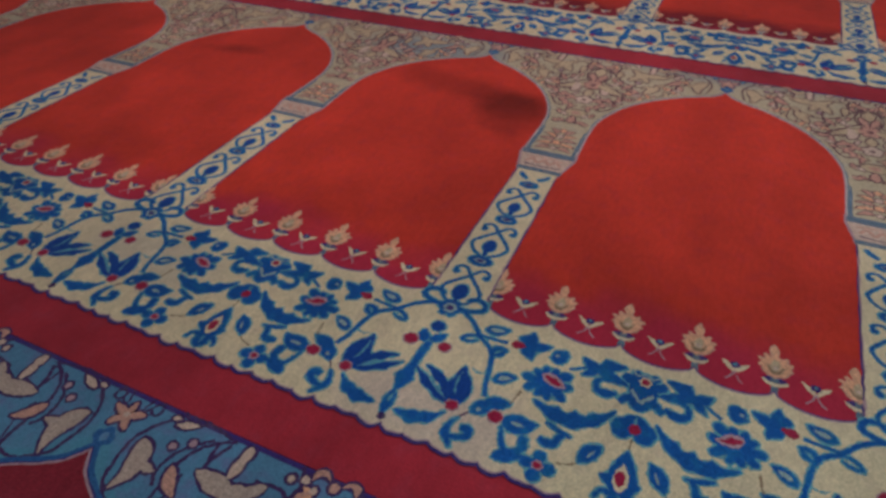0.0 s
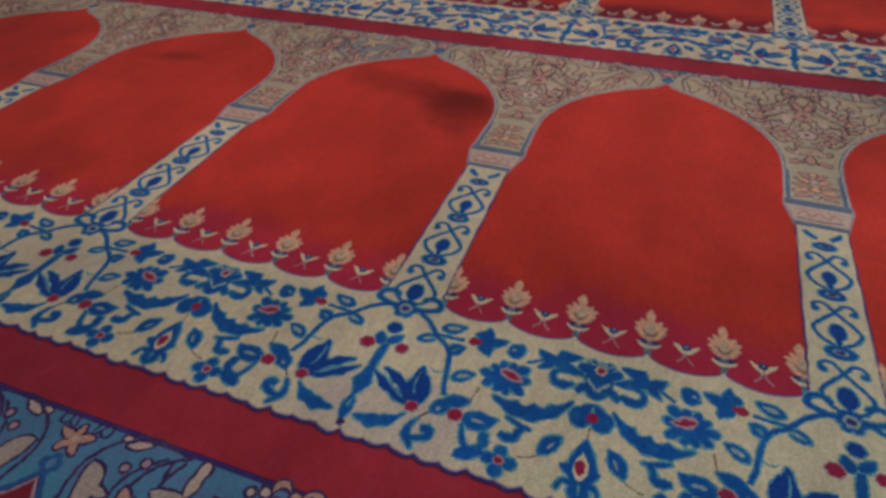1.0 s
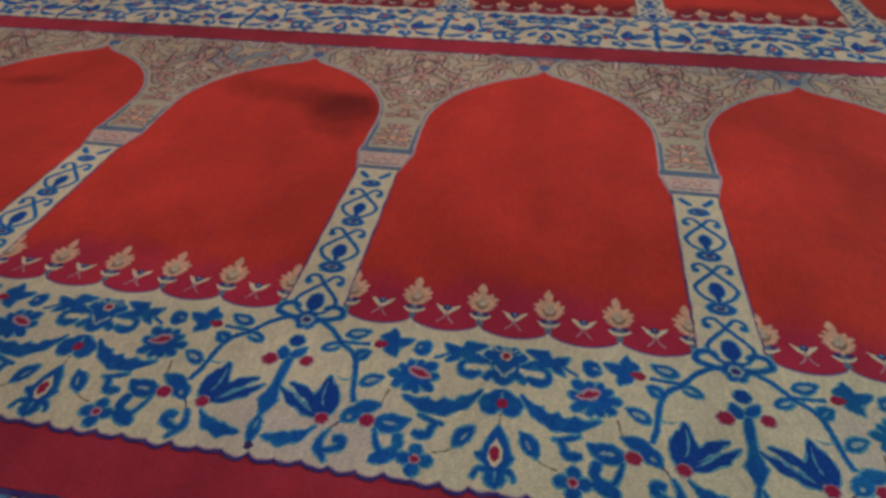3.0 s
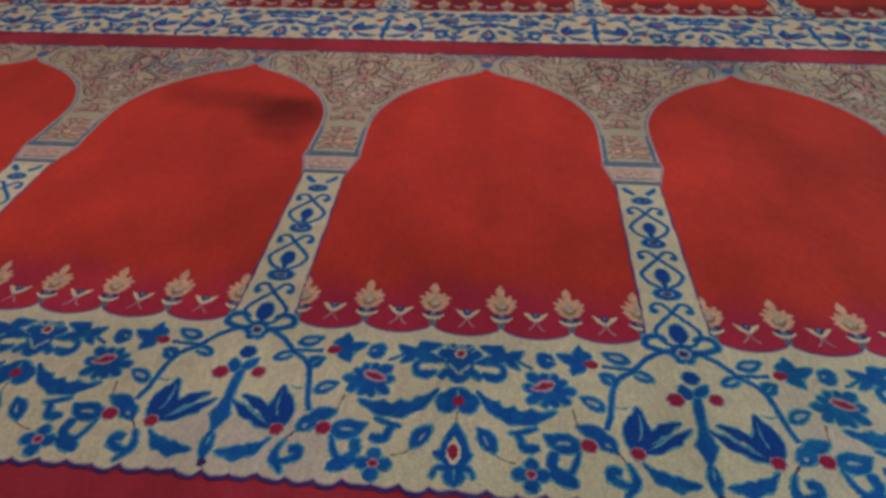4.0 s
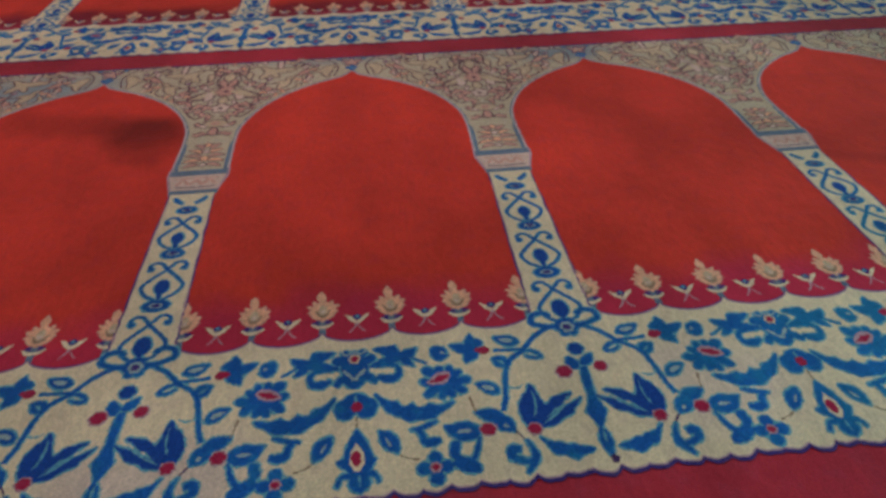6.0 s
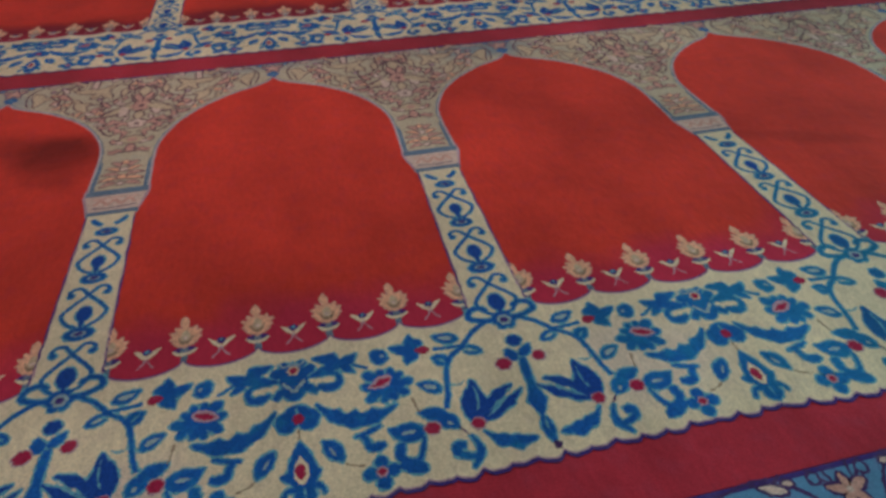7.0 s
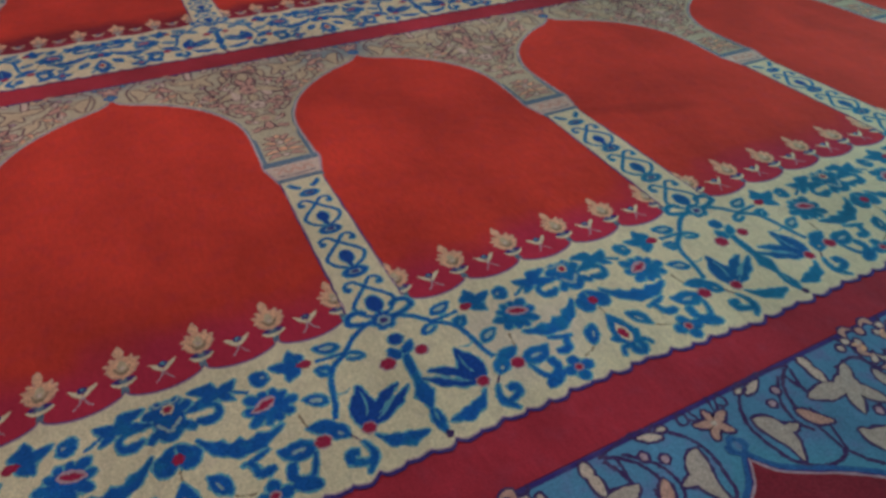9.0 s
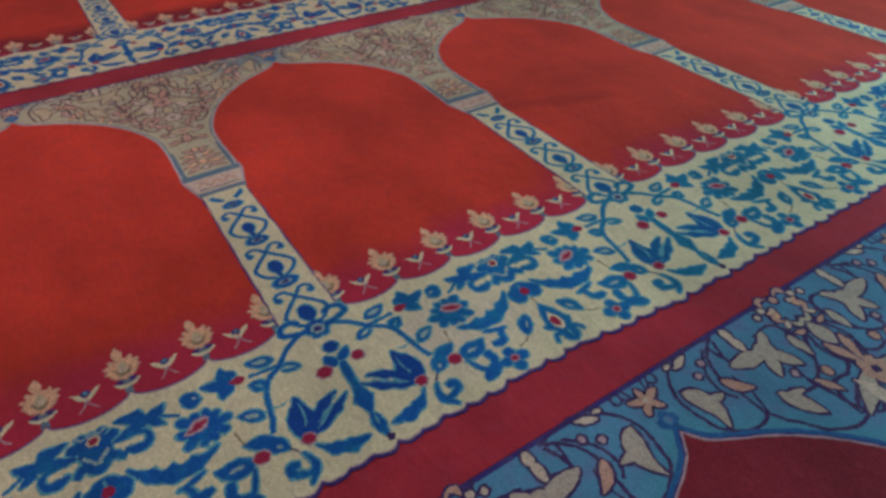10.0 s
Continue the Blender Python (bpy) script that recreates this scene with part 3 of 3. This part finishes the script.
# right half, from the column's axis (x = 0) to the niche's axis (x = 0.5)
SPANDREL = [
    ("arabesque_line", curl_line([(0.283, 1.661), (0.316, 1.632), (0.337, 1.600), (0.343, 1.560), (0.328, 1.529)], 0.0058)),
    ("arabesque_line", curl_line([(0.246, 1.676), (0.281, 1.683), (0.324, 1.690), (0.361, 1.688)], 0.0050)),
    ("arabesque_line", curl_line([(0.269, 1.657), (0.263, 1.616), (0.249, 1.570)], 0.0058)),
    ("pear_leaf", blooms([leaf(0.422, 1.605, 0.405, 1.489, 0.044, -0.18, full=0.36), leaf(0.388, 1.556, 0.345, 1.554, 0.020, 0.00)], "beige")),
    ("pod", blooms([leaf(0.320, 1.582, 0.272, 1.528, 0.026, 0.11)], "salmon")),
    ("lily", bloom(polar(0.165, 1.577, 0.1, ((8, 1.10), (134, 0.66), (-63, 0.74), (-121, 0.84)), 0.26, 42, (0.9, 0.85)), "beige")),
    ("berry", blooms([ellipse(0.199, 1.663, 0.012, 0.017, n=16)], "pink")),
    ("berry", blooms([ellipse(0.200, 1.631, 0.011, 0.026, n=16)], "pink")),
    ("berry", blooms([ellipse(0.353, 1.615, 0.008, 0.008, n=16)], "lilac")),
    ("berry", blooms([ellipse(0.318, 1.637, 0.008, 0.009, n=16)], "lilac")),
    ("pod", blooms([leaf(0.382, 1.657, 0.332, 1.676, 0.016, 0.00)], "pink")),
    ("berry", blooms([ellipse(0.447, 1.669, 0.009, 0.010, n=16)], "sky")),
    ("bean", blooms([leaf(0.402, 1.670, 0.381, 1.672, 0.011, 0.00)], "pink")),
    ("arabesque_line", curl_line([(0.398, 1.664), (0.427, 1.630), (0.442, 1.586), (0.435, 1.535), (0.422, 1.497), (0.375, 1.463), (0.329, 1.461), (0.313, 1.477), (0.313, 1.530), (0.318, 1.569), (0.304, 1.622), (0.272, 1.657), (0.236, 1.676)], 0.0065)),
    ("arabesque_line", curl_line([(0.241, 1.666), (0.258, 1.627), (0.256, 1.598), (0.206, 1.593), (0.142, 1.614)], 0.0071)),
    ("arabesque_line", curl_line([(0.149, 1.619), (0.094, 1.627), (0.069, 1.601), (0.076, 1.550), (0.089, 1.505)], 0.0075)),
    ("arabesque_line", curl_line([(0.311, 1.476), (0.290, 1.437), (0.269, 1.415), (0.242, 1.379), (0.188, 1.350), (0.138, 1.349)], 0.0064)),
    ("arabesque_line", curl_line([(0.291, 1.575), (0.287, 1.534), (0.306, 1.472)], 0.0049)),
    ("arabesque_line", curl_line([(0.148, 1.520), (0.156, 1.471), (0.143, 1.413), (0.143, 1.359)], 0.0067)),
    ("arabesque_line", curl_line([(0.030, 1.621), (0.038, 1.551), (0.049, 1.503), (0.024, 1.444), (-0.013, 1.410)], 0.0072)),
    ("arabesque_line", curl_line([(-0.011, 1.431), (0.068, 1.413), (0.123, 1.382), (0.138, 1.349)], 0.0066)),
    ("berry", blooms([ellipse(0.097, 1.467, 0.011, 0.013, n=16)], "salmon")),
    ("berry", blooms([ellipse(0.165, 1.502, 0.008, 0.009, n=16)], "lilac")),
    ("bud_leaf", blooms([leaf(0.245, 1.489, 0.200, 1.400, 0.038, 0.01), leaf(0.246, 1.472, 0.188, 1.466, 0.021, 0.00)], "beige")),
    ("leaf", blooms([leaf(0.031, 1.518, 0.003, 1.440, 0.024, 0.00)], "salmon")),
    ("leaf", blooms([leaf(0.078, 1.581, 0.079, 1.511, 0.024, 0.00)], "beige")),
    ("pod", blooms([leaf(0.145, 1.467, 0.115, 1.415, 0.017, 0.00)], "salmon")),
    ("leaf", blooms([leaf(0.018, 1.419, 0.129, 1.350, 0.039, 0.00)], "beige")),
    ("berry", berry((0.060, 1.664, 0.012, 0.011))),
    ("berry", berry((0.088, 1.655, 0.010, 0.010))),
    ("berry", berry((0.034, 1.650, 0.010, 0.010))),
    ("leaf", bloom(leaf(0.070, 1.330, 0.075, 1.420, 0.036, 0.15), "pink")),
    ("arabesque_line", curl_line([(0.000, 1.610), (0.045, 1.560), (0.090, 1.500), (0.150, 1.460), (0.200, 1.460)])),
    ("arabesque_line", curl_line([(0.010, 1.480), (0.060, 1.440), (0.115, 1.440), (0.140, 1.390), (0.100, 1.340), (0.060, 1.370)])),
    ("arabesque_line", curl_line([(0.010, 1.300), (0.060, 1.270), (0.105, 1.290), (0.120, 1.240), (0.080, 1.190), (0.040, 1.220)])),
    ("arabesque_line", curl_line([(0.470, 1.690), (0.476, 1.650), (0.440, 1.690)], 0.005)),
    ("arabesque_line", curl_line([(0.385, 1.690), (0.352, 1.672), (0.318, 1.684)], 0.006)),
    ("arabesque_line", curl_line([(0.080, 1.690), (0.062, 1.650), (0.070, 1.600), (0.040, 1.560), (0.010, 1.590)], 0.007)),
]
SPANDREL_AXIS = [
    ("pod", bloom(leaf(0, 1.500, 0, 1.580, 0.044, full=0.5), "beige")),
    ("berry", berry((0, 1.672, 0.013, 0.013), "salmon")),
    ("rosette", bloom(rosette(0, 1.410, 0.040, 6, 0.30), "salmon") + [(ellipse(0, 1.410, 0.012, 0.012), "plum", L_VINE + 0.8)]),
    ("rosette", bloom(rosette(0, 1.265, 0.034, 5, 0.30, 90), "pink") + [(ellipse(0, 1.265, 0.010, 0.010), "plum", L_VINE + 0.8)]),
    ("pod", bloom(leaf(0, 1.300, 0, 1.365, 0.036, full=0.5), "beige")),
    ("rosette", bloom(ellipse(0, 1.145, 0.042, 0.026), "beige") + [(ellipse(0, 1.145, 0.018, 0.012), "salmon", L_VINE + 0.8)]),
    ("bud", bloom(leaf(0, 1.060, 0, 1.115, 0.030), "salmon")),
]
for s in (1, -1):   # the fan over the capital
    SPANDREL_AXIS.append(("trim_line", [(stroke([(s * 0.080, 0.828), (s * 0.078, 0.90), (s * 0.074, 1.00)], [0.013, 0.013, 0.006]), "slate", L_EDGE + 0.1)]))
    for k, (y0, tip_x, tip_y) in enumerate(((0.862, 0.060, 0.846), (0.888, 0.066, 0.878), (0.912, 0.064, 0.918), (0.936, 0.056, 0.956), (0.965, 0.044, 0.992))):
        SPANDREL_AXIS.append(("fan_petal", bloom(leaf(s * 0.014, y0, s * tip_x, tip_y, 0.016, 0.16 * s), ("salmon", "petal")[k % 2], line=0.0045)))
for k, (y0, r) in enumerate(((0.860, 0.011), (0.900, 0.015), (0.946, 0.013), (0.990, 0.012))):
    SPANDREL_AXIS.append(("fan_heart", bloom(rosette(0, y0, r, 5, 0.25, 90), ("pink", "petal")[k % 2], line=0.0045)))
NICHE_TOP = [
    ("lily", bloom(polar(0.5, 1.632, 0.046, ((20, 1.0), (90, 0.8), (160, 1.0), (232, 0.9), (308, 0.9)), 0.36, 34, (0.9, 0.6)), "salmon") + [(ellipse(0.5, 1.634, 0.007, 0.007), "pink", L_VINE + 0.8)]),
    ("knot", [(rosette(0.5, 1.572, 0.026, 4, 0.3), "cobalt", L_EDGE + 0.4), (ellipse(0.5, 1.572, 0.009, 0.012), "sky", L_EDGE + 0.6)]),
]


def arch_half(v):
    for (v0, w0), (v1, w1) in zip(ARCH, ARCH[1:]):
        if v0 <= v <= v1:
            return w0 + (w1 - w0) * (v - v0) / (v1 - v0)
    return 0.0


def sprinkled(rng, reach):
    """Small leaves that fill the ground between the vines, in the dense part over the column."""
    out, taken = [], []
    for _, layers in SPANDREL + SPANDREL_AXIS:
        for pts, mat, _ in layers:
            if mat != "plum":
                cx, cy = sum(p[0] for p in pts) / len(pts), sum(p[1] for p in pts) / len(pts)
                taken.append((cx, cy, 0.018 + 0.8 * max(math.hypot(px - cx, py - cy) for px, py in pts)))
    for _ in range(2500):
        x, v = rng.uniform(0.012, 0.05 + reach), rng.uniform(1.03, 1.675)
        edge = 0.5 - arch_half(v) if v < 1.535 else 0.5
        if x > edge - 0.040 or (v > 1.44 and x > reach) or any(math.hypot(x - a, v - b) < r for a, b, r in taken):
            continue
        taken.append((x, v, 0.0255))
        w, size = rng.uniform(0, math.pi), rng.uniform(0.014, 0.024)
        dx, dy = size * math.cos(w), size * math.sin(w)
        fill = rng.choice(("petal", "beige", "salmon", "pink", "salmon", "salmon"))
        out += bloom(leaf(x - dx, v - dy, x + dx, v + dy, rng.uniform(0.013, 0.019), rng.uniform(-0.6, 0.6), steps=6), fill, line=0.0055)
    return out


# ---- the hall: floor, walls, ceiling ----
def box(name, x0, x1, y0, y1, z0, z1, mat, parent=None):
    bm = bmesh.new()
    bmesh.ops.create_cube(bm, size=1.0)
    for v in bm.verts:
        v.co = Vector(((x0 + x1) / 2 + v.co.x * (x1 - x0), (y0 + y1) / 2 + v.co.y * (y1 - y0), (z0 + z1) / 2 + v.co.z * (z1 - z0)))
    me = bpy.data.meshes.new(name)
    bm.to_mesh(me)
    bm.free()
    me.materials.append(mat)
    ob = new(name, me)
    ob.parent = parent
    return ob


X0, X1, Y0, Y1, H = -5.0, 3.2, -4.0, 5.0, 3.4
FLOOR_Z = -0.009
tagged(box("floor", X0 - 0.3, X1 + 0.3, Y0 - 0.3, Y1 + 0.3, FLOOR_Z - 0.15, FLOOR_Z, BOARD), "grey screed floor under the carpets", "floor", kind="structure")
tagged(box("ceiling", X0 - 0.3, X1 + 0.3, Y0 - 0.3, Y1 + 0.3, H, H + 0.2, PLASTER), "plain white plastered ceiling", "ceiling", kind="structure")
tagged(box("wall_north", X0, X1, Y1, Y1 + 0.3, FLOOR_Z, H, PLASTER), "plain white plastered wall", "wall", kind="structure")
tagged(box("wall_south", X0, X1, Y0 - 0.3, Y0, FLOOR_Z, H, PLASTER), "plain white plastered wall", "wall", kind="structure")
tagged(box("wall_west", X0 - 0.3, X0, Y0 - 0.3, Y1 + 0.3, FLOOR_Z, H, PLASTER), "plain white plastered wall", "wall", kind="structure")
# unseen wall, its opening placed around the added cool light
east = new("wall_east")
tagged(east, "plain white plastered wall with an opening for the added light", "wall", kind="structure")
for a, b, lo, hi in ((Y0 - 0.3, -1.25, FLOOR_Z, H), (0.05, Y1 + 0.3, FLOOR_Z, H), (-1.25, 0.05, FLOOR_Z, 0.25), (-1.25, 0.05, 1.65, H)):
    box("masonry", X1, X1 + 0.3, a, b, lo, hi, PLASTER, east)

# ---- the carpets, one long strip to each row of niches ----
FIRST, LAST = -5, 5          # columns of a strip
rng = random.Random(7)


def made(name, layers, rag=0.0019):
    return woven(name, layers, rng, rag)


def scalloped(x):
    return 0.010 + 0.032 * (1 - abs(math.sin(math.pi * (x * 6 - 0.5))) ** 0.55)


def border_outline(x0, x1, grow=0.0, over=0.0):
    n = round((x1 - x0) * 144)
    xs = [x0 + (x1 - x0) * i / n for i in range(n + 1)]
    low = [(x, -0.373 - grow - (0.010 + 0.003 * math.sin(10 * math.pi * x + 1)) * abs(math.sin(math.pi * (x - 0.007) * 18)) ** 0.7 + 0.002 * math.sin(22 * math.pi * x) + 0.0012 * math.sin(58 * math.pi * x)) for x in xs]
    top = [(x, scalloped(x) + over) for x in xs]
    return Outline(low + top[::-1], "strip")


MESH = {}
def stretched(layers, k):
    """The border of the middle strip was woven a little deeper from the second column on."""
    def deeper(x):
        f = min(1.0, max(0.0, (x + k - 1.38) / 0.5))
        return 1 + 0.078 * f * f * (3 - 2 * f) + 0.012 * min(1.0, max(0.0, x + k - 1.9))
    return [(Outline([(x, y * deeper(x)) if y < 0 else (x, y) for x, y in pts], pts.kind), mat, level) for pts, mat, level in layers]


border = HALF + [(n, flipped(lay, -0.00775)) for n, lay in HALF] + AXIS + [(n, [(Outline([(x - 0.0075, y) for x, y in pts], pts.kind), mat, level) for pts, mat, level in lay]) for n, lay in MIDDLE]
for key, k in (("", -9), ("_deeper", 2), ("_deep", 4)):
    MESH["border" + key] = [(n, made(n, stretched(lay, k))) for n, lay in border]
    MESH["border_ground" + key] = made("border_panel", stretched([(border_outline(-0.5, 0.5), "cream", L_GROUND)], k), 0.0)
    MESH["border_edging" + key] = [made("edging", stretched([(border_outline(-0.5, 0.5, g, o), mat, L_GROUND - h)], k), 0.0) for g, o, mat, h in ((0.012, 0.008, "purple", 0.7), (0.004, 0.0045, "lilac", 0.35))]
MESH["shaft"] = made("column", [(column_shaft(), "cream", L_GROUND + 0.35)], 0.0024)
MESH["shaft_edging"] = [made("edging", [(grown(column_shaft(), g), mat, L_GROUND - h)], 0.0026) for g, mat, h in ((0.0065, "purple", 0.65), (0.003, "lilac", 0.3))]
MESH["column"] = [(n, made(n, lay)) for n, lay in COLUMN]
MESH["capital"] = made("capital", CAPITAL, 0.0012)
MESH["niche"] = made("niche_field", [(niche_outline(), "red", L_NICHE)], 0.0012)
MESH["niche_shaded"] = made("niche_field", [(niche_outline(), "shaded_red", L_NICHE)], 0.0012)
MESH["niche_edging"] = [made("edging", [(niche_outline(g), mat, L_EDGE + h)], 0.0014)
                        for g, mat, h in ((0.026, "sage", -0.35), (0.013, "slate", 0.0), (0.0085, "stone", 0.35), (0.005, "lilac", 0.7))]
MESH["niche_edging_blue"] = [made("edging", [(niche_outline(g), mat, L_EDGE + h)], 0.0014)
                             for g, mat, h in ((0.066, "lagoon", -2.58), (0.040, "aqua", -2.24), (0.019, "cobalt", 0.0), (0.0085, "purple", 0.35), (0.005, "lilac", 0.7))]
MESH["tulip"] = [(made("tulip", tulip_layers(0)), made("tulip_foot", tulip_foot(0))) for _ in range(3)]
MESH["sprig"] = [made("sprig", sprig_layers(0)) for _ in range(3)]
for key, mat in (("span_ground", "sage"), ("span_ground_blue", "sky")):
    MESH[key] = made("spandrel", [(Outline([(-0.5, 0.71), (0.5, 0.71), (0.5, 1.678), (-0.5, 1.678)], "strip"), mat, L_SPAN)], 0.0)
MESH["span_edging"] = made("edging", [(Outline([(-0.5, 0.70), (0.5, 0.70), (0.5, 1.690), (-0.5, 1.690)], "strip"), "purple", L_SPAN - 0.4)], 0.0)
DUSTY = {"plum": "mauve", "beige": "fawn"}       # the same pattern in the tones of the red carpets


def dusty(layers):
    return [(grown(pts, -0.0008) if mat == "plum" else pts, DUSTY.get(mat, mat), level) for pts, mat, level in layers]


leaves = sprinkled(rng, 0.06)
MESH["small_leaves_blue"] = made("small_leaves", leaves + flipped(leaves))
leaves = sprinkled(rng, 0.34)
MESH["small_leaves"] = made("small_leaves", dusty(leaves + flipped(leaves)))
arabesques = SPANDREL + [(n, flipped(lay)) for n, lay in SPANDREL] + SPANDREL_AXIS
MESH["spandrel_blue"] = [(n, made(n, [(pts, "shell" if mat == "beige" else mat, level) for pts, mat, level in lay])) for n, lay in arabesques]
MESH["spandrel"] = [(n, made(n, dusty(lay))) for n, lay in arabesques]
MESH["niche_top"] = [(n, made(n, lay)) for n, lay in NICHE_TOP]

ROW_LABELS = {-1: "prayer carpet with shade-darkened red niches and pale blue arabesque spandrels", 0: "red prayer carpet with arched niches and a blue-and-cream floral border",
              1: "red prayer carpet, darker at its tulips, with a blue-and-cream floral border"}
for row in (-1, 0, 1):
    y = row * PITCH
    carpet = new("prayer_carpet")
    carpet.location = (0.5 * U, (y + 0.58) * U, FLOOR_Z)
    tagged(carpet, ROW_LABELS[row], "carpet", "rows of prayer carpet")
    bpy.context.view_layer.update()
    # woven ground of the strip, seen as the plain crimson bands
    ground = box("crimson_ground", (FIRST - 0.5) * U, (LAST + 0.5) * U, (y - 0.5235) * U, (y + PITCH - 0.5265) * U, FLOOR_Z, 0.0, MAT["band"])
    ground.parent, ground.location = carpet, -carpet.location
    for k in range(FIRST, LAST + 1):
        span = place("spandrel", MESH["span_ground_blue" if row < 0 else "span_ground"], carpet, k, y, "pale blue spandrel with pink arabesques" if row < 0 else "sage grey spandrel with pink arabesques")
        place("edging", MESH["span_edging"], span, k, y)
        tagged(place("small_leaves", MESH["small_leaves_blue" if row < 0 else "small_leaves"], span, k, y, "many small beige and pink leaves"), kind="stuff")
        for n, m in MESH["spandrel_blue" if row < 0 else "spandrel"]:
            place(n, m, span, k, y)
        if k < LAST:
            niche = place("niche_field", MESH["niche_shaded" if row < 0 else "niche"], carpet, k, y, "plain red niche with shade in its colour and an ogee arch" if row < 0 else "plain red niche with an ogee arch")
            for m in MESH["niche_edging_blue" if row < 0 else "niche_edging"]:
                place("edging", m, niche, k, y)
            for n, m in MESH["niche_top"]:
                place(n, m, niche, k, y)
            for i in range(6):
                flower, foot = MESH["tulip"][(i + k) % 3]
                place("tulip", flower, niche, k + (i + 0.5) / 6, y, "pale apricot tulip")
                place("tulip_foot", foot, niche, k + (i + 0.5) / 6, y)
                if i:
                    place("sprig", MESH["sprig"][(i + k) % 3], niche, k + i / 6, y)
        deep = "" if row or k < 2 else "_deeper" if k == 2 else "_deep"
        panel = place("border_panel", MESH["border_ground" + deep], carpet, k, y, "cream border panel with scalloped edges")
        shaft = place("column", MESH["shaft"], carpet, k, y, "cream column with a blue scroll chain")
        for m in MESH["border_edging" + deep]:
            place("edging", m, panel, k, y)
        for m in MESH["shaft_edging"]:
            place("edging", m, shaft, k, y)
        place("capital", MESH["capital"], shaft, k, y, "grey-pink capital between blue lines")
        for n, m in MESH["border" + deep]:
            place(n, m, panel, k, y)
        for n, m in MESH["column"]:
            place(n, m, shaft, k, y)
